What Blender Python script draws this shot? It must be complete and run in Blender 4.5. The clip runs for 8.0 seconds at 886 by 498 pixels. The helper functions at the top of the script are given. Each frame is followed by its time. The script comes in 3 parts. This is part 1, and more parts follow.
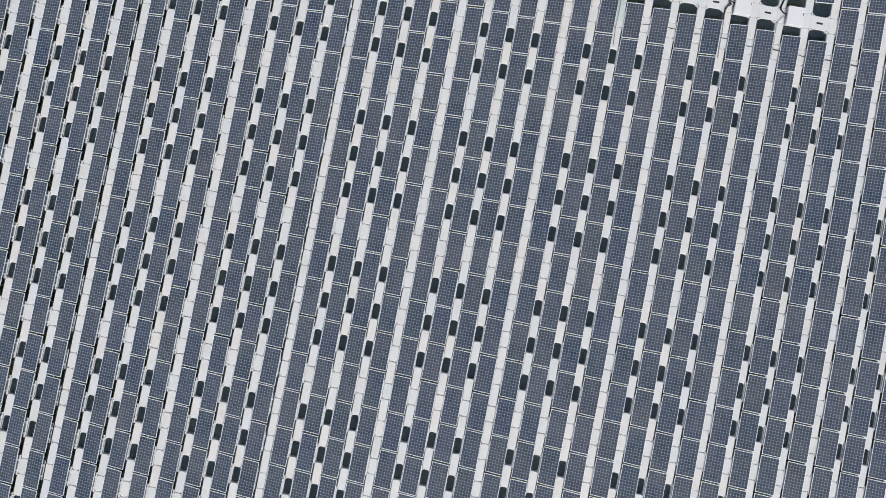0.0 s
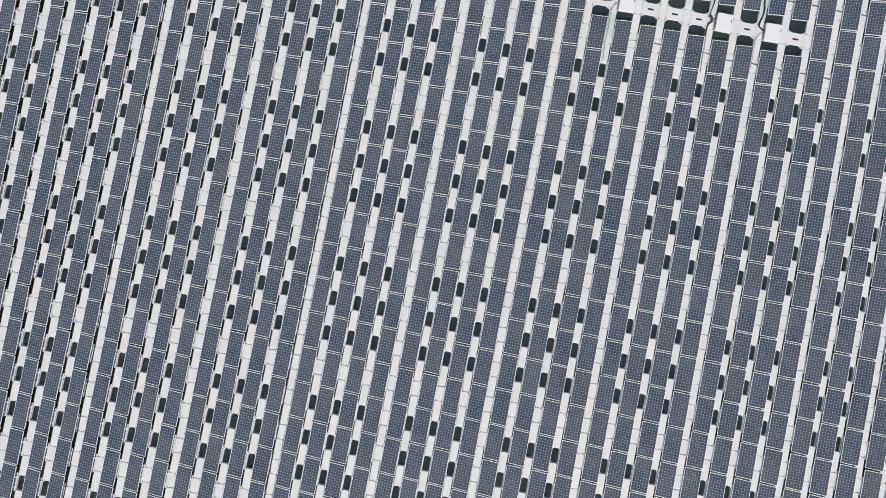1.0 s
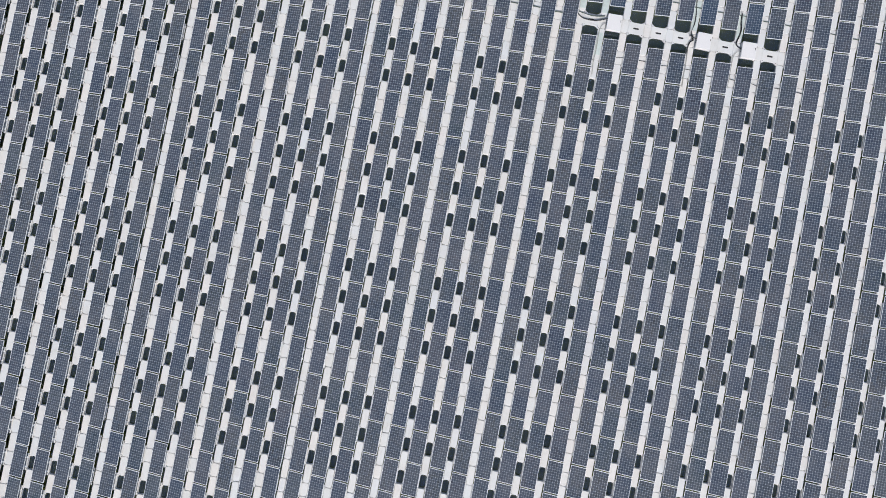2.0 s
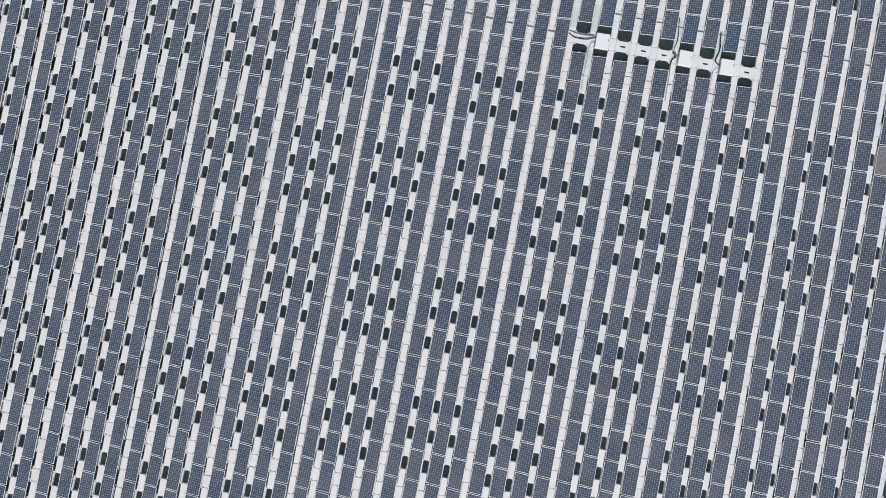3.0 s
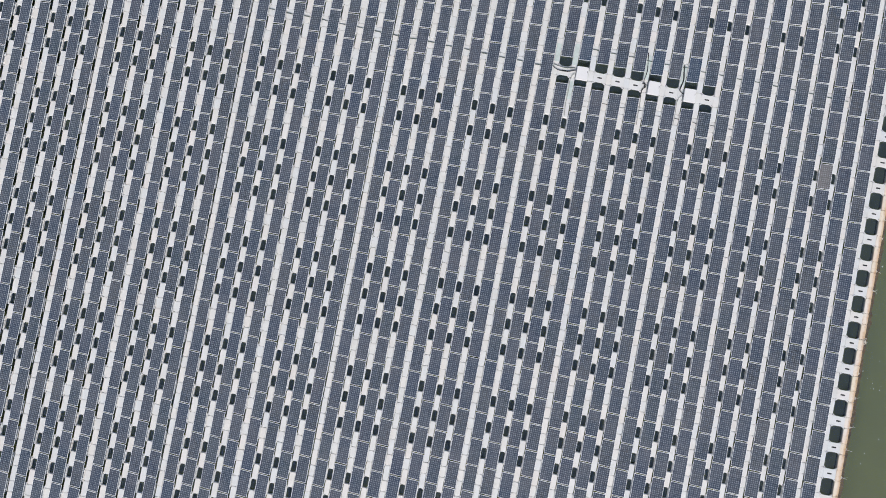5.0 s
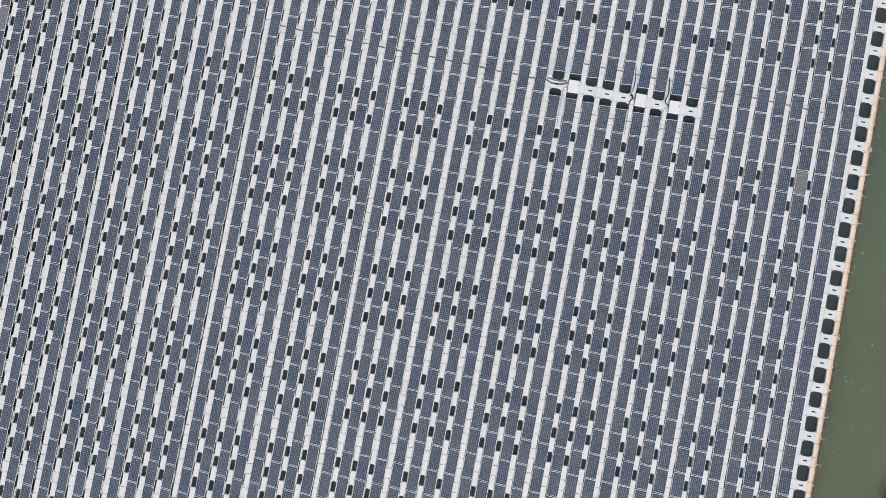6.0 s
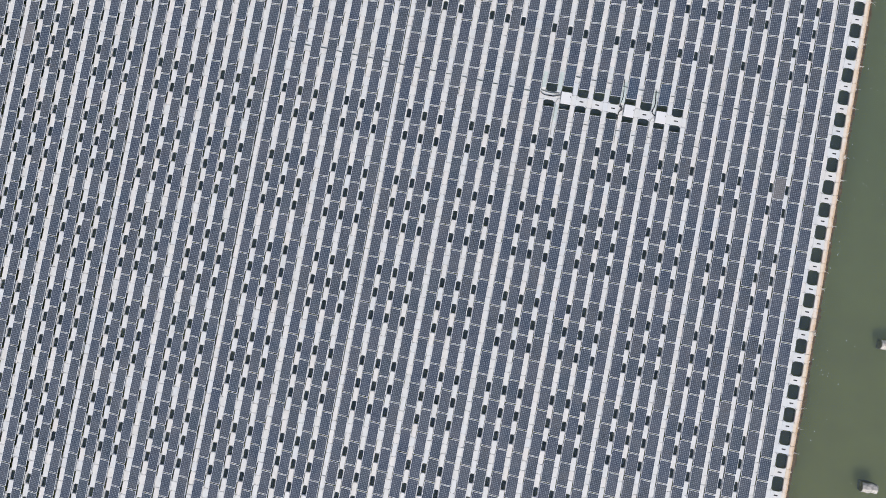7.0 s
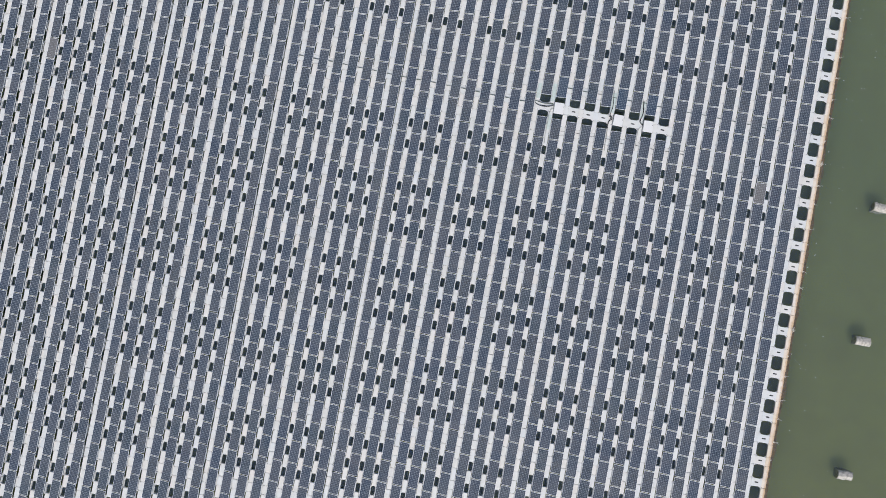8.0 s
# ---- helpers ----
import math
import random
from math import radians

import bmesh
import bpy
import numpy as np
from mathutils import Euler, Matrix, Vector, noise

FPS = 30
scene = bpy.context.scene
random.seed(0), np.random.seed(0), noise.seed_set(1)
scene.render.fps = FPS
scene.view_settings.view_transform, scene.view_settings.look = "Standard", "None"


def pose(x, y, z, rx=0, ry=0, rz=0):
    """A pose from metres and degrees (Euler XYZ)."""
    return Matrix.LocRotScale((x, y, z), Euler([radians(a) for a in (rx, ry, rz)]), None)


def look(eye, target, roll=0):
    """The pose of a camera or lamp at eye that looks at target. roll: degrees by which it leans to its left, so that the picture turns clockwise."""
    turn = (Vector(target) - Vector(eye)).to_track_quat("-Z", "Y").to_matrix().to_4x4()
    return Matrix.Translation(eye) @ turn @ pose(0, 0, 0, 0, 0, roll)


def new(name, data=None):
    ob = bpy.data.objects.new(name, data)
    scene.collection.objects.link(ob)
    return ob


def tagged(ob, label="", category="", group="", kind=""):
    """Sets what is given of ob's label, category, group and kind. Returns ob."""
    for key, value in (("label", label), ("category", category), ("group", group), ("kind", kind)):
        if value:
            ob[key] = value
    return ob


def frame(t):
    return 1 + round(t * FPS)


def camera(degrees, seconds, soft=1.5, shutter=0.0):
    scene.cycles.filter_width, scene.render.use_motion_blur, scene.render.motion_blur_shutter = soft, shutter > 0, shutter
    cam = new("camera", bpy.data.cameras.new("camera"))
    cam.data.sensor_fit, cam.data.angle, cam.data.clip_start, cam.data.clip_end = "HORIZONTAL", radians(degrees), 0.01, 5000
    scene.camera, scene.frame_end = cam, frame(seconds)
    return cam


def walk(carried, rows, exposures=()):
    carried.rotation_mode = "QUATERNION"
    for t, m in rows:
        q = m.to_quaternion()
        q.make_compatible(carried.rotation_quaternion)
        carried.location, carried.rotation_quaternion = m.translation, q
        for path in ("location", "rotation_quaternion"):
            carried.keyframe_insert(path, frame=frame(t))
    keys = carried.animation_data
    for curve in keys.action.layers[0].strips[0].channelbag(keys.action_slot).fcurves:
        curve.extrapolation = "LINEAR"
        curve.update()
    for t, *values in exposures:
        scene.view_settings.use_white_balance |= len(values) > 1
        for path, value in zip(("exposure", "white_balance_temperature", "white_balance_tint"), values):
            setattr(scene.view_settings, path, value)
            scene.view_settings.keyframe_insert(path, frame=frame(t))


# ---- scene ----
# A floating solar array on a green reservoir, seen from a climbing drone.
# x runs across the panel columns, y along them, z = 0 is the water.
cam = camera(68.0, 8.0, soft=0.91)
ROWS = [
    (0.0, -29.850, -15.794, 36.088, 1.717, 0.695, 10.989),
    (0.5, -29.864, -15.806, 37.291, 1.722, 0.684, 10.966),
    (1.0, -29.882, -15.810, 38.632, 1.725, 0.673, 10.942),
    (1.5, -29.902, -15.806, 40.151, 1.726, 0.662, 10.917),
    (3.0, -29.979, -15.754, 45.040, 1.725, 0.627, 10.838),
    (3.5, -30.007, -15.726, 46.740, 1.722, 0.615, 10.810),
    (4.0, -30.035, -15.695, 48.523, 1.718, 0.603, 10.781),
    (4.5, -30.064, -15.660, 50.283, 1.713, 0.590, 10.751),
    (6.0, -30.144, -15.543, 55.566, 1.691, 0.552, 10.657),
    (6.5, -30.167, -15.503, 57.329, 1.681, 0.539, 10.625),
    (7.0, -30.187, -15.463, 59.119, 1.670, 0.526, 10.591),
    (7.5, -30.204, -15.425, 60.938, 1.658, 0.513, 10.556),
    (8.0, -30.218, -15.389, 62.753, 1.645, 0.499, 10.521),
]
EXPOSURES = [(0.0, -0.02, 6500, 10.0), (0.5, 0.04, 6610, 9.5), (1.0, 0.07, 6600, 10.2), (1.5, 0.08, 6560, 11.5), (3.0, 0.06, 6480, 11.0), (4.0, 0.06, 6560, 11.0),
             (4.5, 0.06, 6570, 10.6), (6.0, 0.08, 6560, 12.5), (6.5, 0.11, 6500, 12.5), (7.0, 0.10, 6460, 12.0), (7.5, 0.07, 6460, 10.5), (8.0, 0.04, 6460, 10.5)]
walk(cam, [(t, pose(x, y, z, rx, ry, rz)) for t, x, y, z, rx, ry, rz in ROWS], exposures=EXPOSURES)

# ---- light ----
SUN_UP, SUN_FROM = 46.0, Vector((0.18, -0.98, 0.0)).normalized()
sun = new("sun", bpy.data.lights.new("sun", "SUN"))
sun.data.energy, sun.data.angle, sun.data.color = 3.2, radians(0.6), (1.0, 0.975, 0.945)
sun.matrix_world = look(SUN_FROM * 60 + Vector((0, 0, 60 * math.tan(radians(SUN_UP)))), (0, 0, 0))
world = bpy.data.worlds.new("sky")
scene.world = world
world.use_nodes = True
sky = world.node_tree.nodes.new("ShaderNodeTexSky")
sky.sky_type, sky.sun_disc = "NISHITA", False
sky.sun_elevation, sky.sun_rotation = radians(SUN_UP), radians(169.6)
sky.air_density, sky.dust_density = 1.2, 2.0
world.node_tree.nodes["Background"].inputs["Strength"].default_value = 0.10
world.node_tree.links.new(sky.outputs["Color"], world.node_tree.nodes["Background"].inputs["Color"])


# ---- materials ----
class Shader:
    """A principled material with short ways to add nodes."""

    def __init__(self, name, rough=0.5, metal=0.0, spec=0.5):
        self.mat = bpy.data.materials.new(name)
        self.mat.use_nodes = True
        self.tree = self.mat.node_tree
        self.bsdf = self.tree.nodes["Principled BSDF"]
        self.bsdf.inputs["Roughness"].default_value = rough
        self.bsdf.inputs["Metallic"].default_value = metal
        self.bsdf.inputs["Specular IOR Level"].default_value = spec

    def node(self, kind, **settings):
        n = self.tree.nodes.new("ShaderNode" + kind)
        for key, value in settings.items():
            setattr(n, key, value)
        return n

    def link(self, a, b):
        self.tree.links.new(a, b)

    def put(self, value, socket):
        if isinstance(value, (int, float)):
            socket.default_value = value
        elif isinstance(value, tuple):
            socket.default_value = (*value, 1.0) if len(value) == 3 else value
        else:
            self.link(value, socket)

    def math(self, op, a, b=0.0, c=0.0):
        n = self.node("Math", operation=op)
        for value, socket in zip((a, b, c), n.inputs):
            self.put(value, socket)
        return n.outputs[0]

    def mix(self, fac, a, b, blend="MIX"):
        n = self.node("Mix", data_type="RGBA", blend_type=blend)
        self.put(fac, n.inputs[0]), self.put(a, n.inputs[6]), self.put(b, n.inputs[7])
        return n.outputs[2]

    def place(self, source="Object"):
        return self.node("TexCoord").outputs[source]

    def world_place(self):
        return self.node("NewGeometry").outputs["Position"]

    def noise(self, where, scale, detail=3.0, rough=0.55):
        n = self.node("TexNoise")
        n.inputs["Scale"].default_value, n.inputs["Detail"].default_value = scale, detail
        n.inputs["Roughness"].default_value = rough
        self.link(where, n.inputs["Vector"])
        return n.outputs["Fac"]

    def ramp(self, fac, low, high):
        n = self.node("MapRange")
        n.inputs["From Min"].default_value, n.inputs["From Max"].default_value = low, high
        self.link(fac, n.inputs["Value"])
        return n.outputs[0]

    def chance(self):
        """A random number a piece, for single objects and for islands of a joined mesh alike."""
        s = self.math("ADD", self.node("ObjectInfo").outputs["Random"], self.node("NewGeometry").outputs["Random Per Island"])
        return self.math("FRACT", s)

    def colour(self, value):
        self.put(value, self.bsdf.inputs["Base Color"])

    def bump(self, height, strength=0.3, distance=0.01):
        n = self.node("Bump")
        n.inputs["Strength"].default_value, n.inputs["Distance"].default_value = strength, distance
        self.link(height, n.inputs["Height"])
        self.link(n.outputs[0], self.bsdf.inputs["Normal"])


def float_plastic():
    """Off-white polyethylene, dusty and bird-stained, a little different from float to float."""
    s = Shader("float_plastic", rough=0.5, spec=0.35)
    r, at = s.chance(), s.world_place()
    tint = s.node("ValToRGB")
    el = tint.color_ramp.elements
    el[0].color, el[1].color = (0.628, 0.648, 0.655, 1), (0.682, 0.662, 0.638, 1)
    for where, col in ((0.22, (0.657, 0.667, 0.664, 1)), (0.45, (0.674, 0.670, 0.650, 1)), (0.62, (0.643, 0.657, 0.651, 1)), (0.82, (0.696, 0.684, 0.657, 1))):
        el.new(where).color = col
    s.link(r, tint.inputs[0])
    dust = s.ramp(s.noise(at, 0.9, 4), 0.42, 0.75)
    grime = s.ramp(s.noise(at, 4.0, 5, 0.7), 0.52, 0.80)
    spots = s.ramp(s.noise(at, 15.0, 3), 0.62, 0.72)
    c = s.mix(s.math("MULTIPLY", dust, 0.40), tint.outputs[0], (0.57, 0.53, 0.475))
    c = s.mix(s.math("MULTIPLY", grime, 0.42), c, (0.43, 0.415, 0.38))
    c = s.mix(s.math("MULTIPLY", spots, 0.35), c, (0.34, 0.33, 0.31))
    s.colour(c)
    s.bump(s.noise(at, 40.0, 3), 0.15, 0.004)
    return s.mat


def stained_plastic():
    """The outermost walkway: the same plastic under a coat of rust-pink silt and algae."""
    s = Shader("stained_plastic", rough=0.65, spec=0.25)
    at = s.world_place()
    split = s.node("SeparateXYZ")
    s.link(at, split.inputs[0])
    r = s.chance()
    tide = s.ramp(s.math("ADD", split.outputs[0], s.math("MULTIPLY", s.noise(at, 2.5, 4), 0.30)), 2.76, 2.95)
    silt = s.mix(s.ramp(s.noise(at, 0.9, 4), 0.35, 0.7), (0.56, 0.35, 0.19), (0.62, 0.45, 0.28))
    pale = s.mix(r, (0.71, 0.625, 0.50), (0.68, 0.545, 0.42))
    pale = s.mix(s.ramp(s.noise(at, 0.35, 3), 0.40, 0.62), pale, (0.73, 0.67, 0.60))
    base = s.mix(s.math("MULTIPLY", tide, 0.9), pale, silt)
    c = s.mix(s.math("MULTIPLY", s.ramp(s.noise(at, 5.0, 5, 0.7), 0.55, 0.78), 0.5), base, (0.36, 0.21, 0.11))
    s.colour(c)
    s.bump(s.noise(at, 30.0, 3), 0.3, 0.006)
    return s.mat


def cell_glass(name="cell_glass", cells=None):
    """Polycrystalline cells, six by twelve, behind glass: pale joints, thin silver busbars, dust."""
    s = Shader(name, rough=0.16, spec=0.5)
    uv = s.node("SeparateXYZ")
    s.link(s.place("UV"), uv.inputs[0])
    u, v = uv.outputs[0], uv.outputs[1]
    across, along = s.math("MULTIPLY", u, 6.0), s.math("MULTIPLY", v, 12.0)

    def joint(k, half):
        return s.math("GREATER_THAN", s.math("ABSOLUTE", s.math("SUBTRACT", s.math("FRACT", k), 0.5)), 0.5 - half)

    def off_joint(k):
        return s.math("SUBTRACT", 0.5, s.math("ABSOLUTE", s.math("SUBTRACT", s.math("FRACT", k), 0.5)))

    lines = s.math("MAXIMUM", joint(across, 0.045), joint(along, 0.045))
    corners = s.math("LESS_THAN", s.math("ADD", off_joint(across), off_joint(along)), 0.17)
    bus = joint(s.math("ADD", s.math("MULTIPLY", across, 3.0), 0.5), 0.035)
    r = s.chance()
    cell = s.node("CombineXYZ")
    s.link(s.math("ADD", s.math("FLOOR", across), s.math("MULTIPLY", r, 57.0)), cell.inputs[0])
    s.link(s.math("FLOOR", along), cell.inputs[1])
    shade = s.node("TexWhiteNoise")
    s.link(cell.outputs[0], shade.inputs["Vector"])
    tone = s.node("ValToRGB")
    el = tone.color_ramp.elements
    el[0].color, el[1].color = (0.034, 0.045, 0.074, 1), (0.039, 0.047, 0.066, 1)
    for where, col in ((0.16, (0.030, 0.047, 0.073, 1)), (0.33, (0.041, 0.047, 0.056, 1)), (0.5, (0.030, 0.049, 0.065, 1)), (0.66, (0.038, 0.045, 0.067, 1)), (0.80, (0.035, 0.048, 0.064, 1)), (0.92, (0.029, 0.045, 0.078, 1))):
        el.new(where).color = col
    s.link(r, tone.inputs[0])
    c = s.mix(s.math("MULTIPLY", shade.outputs[0], 0.80), tone.outputs[0], (0.052, 0.071, 0.104))
    if cells:
        c = s.mix(shade.outputs[0], *cells)
    c = s.mix(s.math("MULTIPLY", bus, 0.16), c, (0.32, 0.34, 0.37))
    c = s.mix(s.math("MULTIPLY", lines, 0.32), c, (0.50, 0.54, 0.59))
    c = s.mix(s.math("MULTIPLY", corners, 0.42), c, (0.56, 0.60, 0.65))
    at = s.world_place()
    dust = s.ramp(s.noise(at, 0.45, 5), 0.35, 0.75)
    streak = s.ramp(s.noise(at, 3.5, 5, 0.65), 0.5, 0.85)
    c = s.mix(s.math("MULTIPLY", dust, 0.17), c, (0.31, 0.285, 0.27))
    c = s.mix(s.math("MULTIPLY", streak, 0.16), c, (0.34, 0.32, 0.29))
    s.colour(c)
    s.put(s.math("ADD", 0.12, s.math("MULTIPLY", streak, 0.25)), s.bsdf.inputs["Roughness"])
    return s.mat


def aluminium():
    s = Shader("aluminium", rough=0.4, metal=0.1)
    at = s.world_place()
    s.colour(s.mix(s.ramp(s.noise(at, 9.0, 4), 0.35, 0.75), (0.90, 0.91, 0.92), (0.80, 0.80, 0.80)))
    return s.mat


def water_surface():
    """A clear skin: it mirrors the sky at its gloss and lets the murk below show."""
    s = Shader("water_surface", rough=0.06)
    at = s.world_place()
    ripple = s.math("ADD", s.noise(at, 2.2, 3), s.math("MULTIPLY", s.noise(at, 11.0, 2), 0.35))
    bump = s.node("Bump")
    bump.inputs["Strength"].default_value, bump.inputs["Distance"].default_value = 0.10, 0.02
    s.link(ripple, bump.inputs["Height"])
    clear, gloss, both, fresnel = s.node("BsdfTransparent"), s.node("BsdfGlossy"), s.node("MixShader"), s.node("Fresnel")
    clear.inputs["Color"].default_value = (0.90, 0.95, 0.92, 1)
    gloss.inputs["Roughness"].default_value = 0.06
    fresnel.inputs["IOR"].default_value = 1.33
    s.link(bump.outputs[0], gloss.inputs["Normal"]), s.link(bump.outputs[0], fresnel.inputs["Normal"])
    # Blue diffuse share paints haze over the water, so shaded gaps turn navy.
    haze, body = s.node("BsdfDiffuse"), s.node("MixShader")
    haze.inputs["Color"].default_value = (0.046, 0.076, 0.135, 1)
    body.inputs[0].default_value = 0.27
    s.link(clear.outputs[0], body.inputs[1]), s.link(haze.outputs[0], body.inputs[2])
    s.link(fresnel.outputs[0], both.inputs[0])
    s.link(body.outputs[0], both.inputs[1]), s.link(gloss.outputs[0], both.inputs[2])
    s.link(both.outputs[0], s.tree.nodes["Material Output"].inputs["Surface"])
    s.tree.nodes.remove(s.bsdf)
    return s.mat


def murk():
    """Turbid green depth: silt in which sunlight spreads sideways, so it stays dark below the floats."""
    s = Shader("green_murk", rough=0.9, spec=0.0)
    at = s.world_place()
    big = s.ramp(s.noise(at, 0.06, 4), 0.3, 0.7)
    fine = s.ramp(s.noise(at, 0.5, 5), 0.35, 0.7)
    split = s.node("SeparateXYZ")
    s.link(at, split.inputs[0])
    south = s.ramp(s.math("ADD", split.outputs[1], s.math("MULTIPLY", big, 9.0)), 6.0, -34.0)
    c = s.mix(big, (0.240, 0.272, 0.128), (0.278, 0.300, 0.138))
    c = s.mix(south, c, (0.302, 0.303, 0.116))
    c = s.mix(s.math("MULTIPLY", fine, 0.35), c, (0.218, 0.212, 0.108))
    s.colour(c)
    s.bsdf.subsurface_method = "BURLEY"
    s.put(1.0, s.bsdf.inputs["Subsurface Weight"])
    s.bsdf.inputs["Subsurface Radius"].default_value = (1.0, 1.0, 1.0)
    s.bsdf.inputs["Subsurface Scale"].default_value = 5.0
    return s.mat


def plain(name, colour, rough=0.5, metal=0.0, grain=12.0, spread=0.25):
    s = Shader(name, rough, metal)
    dark = tuple(k * (1 - spread) for k in colour)
    s.colour(s.mix(s.ramp(s.noise(s.world_place(), grain, 4), 0.3, 0.75), colour, dark))
    return s.mat


FLOAT, STAINED, CELLS, BLANK, BLUE, ALU, WATER = float_plastic(), stained_plastic(), cell_glass(), cell_glass("grey_cell_glass", ((0.125, 0.122, 0.125), (0.155, 0.150, 0.150))), cell_glass("blue_cell_glass", ((0.020, 0.046, 0.085), (0.030, 0.058, 0.102))), aluminium(), water_surface()
# Rubber and cable sheath; also painted as shade in the bridge float slots.
BLACK = plain("rubber_and_slot_shade", (0.025, 0.025, 0.027), 0.6)
PIN = plain("grey_pin", (0.12, 0.12, 0.12), 0.5)
BOX_WHITE = plain("enamel_white", (0.74, 0.73, 0.72), 0.35, spread=0.06)
CABLE_GREEN = plain("faded_conduit", (0.09, 0.115, 0.10), 0.55)
CABLE_GREY = plain("grey_sheath", (0.40, 0.40, 0.37), 0.55)
SLEEVE = plain("pale_green_sleeve", (0.56, 0.63, 0.60), 0.5, grain=4.0, spread=0.22)
CONCRETE = plain("concrete", (0.62, 0.58, 0.52), 0.85, grain=4.5, spread=0.70)
ROPE = plain("rope", (0.72, 0.66, 0.56), 0.8)
FOAM = plain("foam", (0.75, 0.75, 0.70), 0.7)

# ---- building helpers ----
PITCH_X, PITCH_Y, LEAN = 1.44307, 2.06, -0.02148
COLUMNS, ROW_LOW, ROW_HIGH = 56, -24, 10
PANEL_W, PANEL_L, PANEL_Z, TILT = 0.944, 1.977, 0.235, 10.4
STRIP_X, STRIP_W, DECK_Z = 1.185, 0.440, 0.14


def spot(column, row, x=0.0, y=0.0):
    """A place in the array: x, y metres from the low corner of a panel's bay. Rows lean a little."""
    px = -column * PITCH_X + x
    return px, row * PITCH_Y + y + LEAN * px


def part(name, bm, material, parent=None, label=""):
    mesh = bpy.data.meshes.new(name)
    bm.to_mesh(mesh)
    bm.free()
    mesh.materials.append(material)
    ob = new(name, mesh)
    ob.parent = parent
    return tagged(ob, label)


def share(name, mesh, parent, m):
    """One more object on a mesh that is there already."""
    ob = new(name, mesh)
    ob.parent, ob.matrix_basis = parent, m
    return ob


def prism(bm, rings):
    """A closed solid from rings of points, each ring (z, outline); faces at both ends."""
    loops = [[bm.verts.new((x, y, z)) for x, y in outline] for z, outline in rings]
    bm.faces.new(loops[0][::-1])
    for a, b in zip(loops, loops[1:]):
        n = len(a)
        for k in range(n):
            bm.faces.new((a[k], a[(k + 1) % n], b[(k + 1) % n], b[k]))
    bm.faces.new(loops[-1])


def block(bm, x0, x1, y0, y1, z0, z1, m=None):
    made = bmesh.ops.create_cube(bm, size=1.0)["verts"]
    move = Matrix.Translation(((x0 + x1) / 2, (y0 + y1) / 2, (z0 + z1) / 2)) @ Matrix.Diagonal((x1 - x0, y1 - y0, z1 - z0, 1))
    bmesh.ops.transform(bm, matrix=(m @ move) if m else move, verts=made)


def rounded(w, l, r, steps=3):
    """Outline of a rectangle with rounded corners about the origin."""
    out = []
    for cx, cy, start in ((1, 1, 0), (-1, 1, 90), (-1, -1, 180), (1, -1, 270)):
        for k in range(steps + 1):
            a = radians(start + 90 * k / steps)
            out.append((cx * (w / 2 - r) + r * math.cos(a), cy * (l / 2 - r) + r * math.sin(a)))
    return out


def tidy(bm):
    bmesh.ops.recalc_face_normals(bm, faces=bm.faces)
    return bm


def mesh_of(name, bm, *materials):
    mesh = bpy.data.meshes.new(name)
    tidy(bm).to_mesh(mesh)
    bm.free()
    for m in materials:
        mesh.materials.append(m)
    return mesh


def joined(name, source, places, materials):
    """One mesh of many copies of a source mesh, with its UVs and material slots."""
    co = np.array([v.co for v in source.vertices])
    faces = [tuple(p.vertices) for p in source.polygons]
    slots = [p.material_index for p in source.polygons]
    verts, polys, mats = [], [], []
    for m in places:
        base = len(verts)
        a = np.array(m)
        verts.extend((co @ a[:3, :3].T + a[:3, 3]).tolist())
        polys.extend(tuple(base + i for i in f) for f in faces)
        mats.extend(slots)
    mesh = bpy.data.meshes.new(name)
    mesh.from_pydata(verts, [], polys)
    mesh.polygons.foreach_set("material_index", mats)
    if source.uv_layers:
        flat = np.zeros(len(source.loops) * 2)
        source.uv_layers[0].data.foreach_get("uv", flat)
        mesh.uv_layers.new(name="UVMap").data.foreach_set("uv", np.tile(flat, len(places)))
    for m in materials:
        mesh.materials.append(m)
    mesh.update()
    return new(name, mesh)


def tube(name, points, radius, material, parent=None, label=""):
    """A bent cable through points."""
    curve = bpy.data.curves.new(name, "CURVE")
    curve.dimensions, curve.bevel_depth, curve.bevel_resolution, curve.resolution_u = "3D", radius, 1, 4
    line = curve.splines.new("NURBS")
    line.points.add(len(points) - 1)
    for p, q in zip(line.points, points):
        p.co = (*q, 1.0)
    line.use_endpoint_u, line.order_u = True, 3
    curve.materials.append(material)
    ob = new(name, curve)
    ob.parent = parent
    return tagged(ob, label)


# ---- water ----
bm = bmesh.new()
bmesh.ops.create_grid(bm, x_segments=1, y_segments=1, size=2000.0)
water = part("water", bm, WATER)
tagged(water, "calm clear skin of the green reservoir round the floats", "water", kind="structure")
# Added sheet, set shallow, that stands for light scattered in the turbid depth.
bm = bmesh.new()
bmesh.ops.create_grid(bm, x_segments=1, y_segments=1, size=2000.0)
bed = part("ground", bm, murk())
bed.location.z = -0.98
tagged(bed, "green sheet standing for the depth of the turbid water", "lake bed", kind="structure")


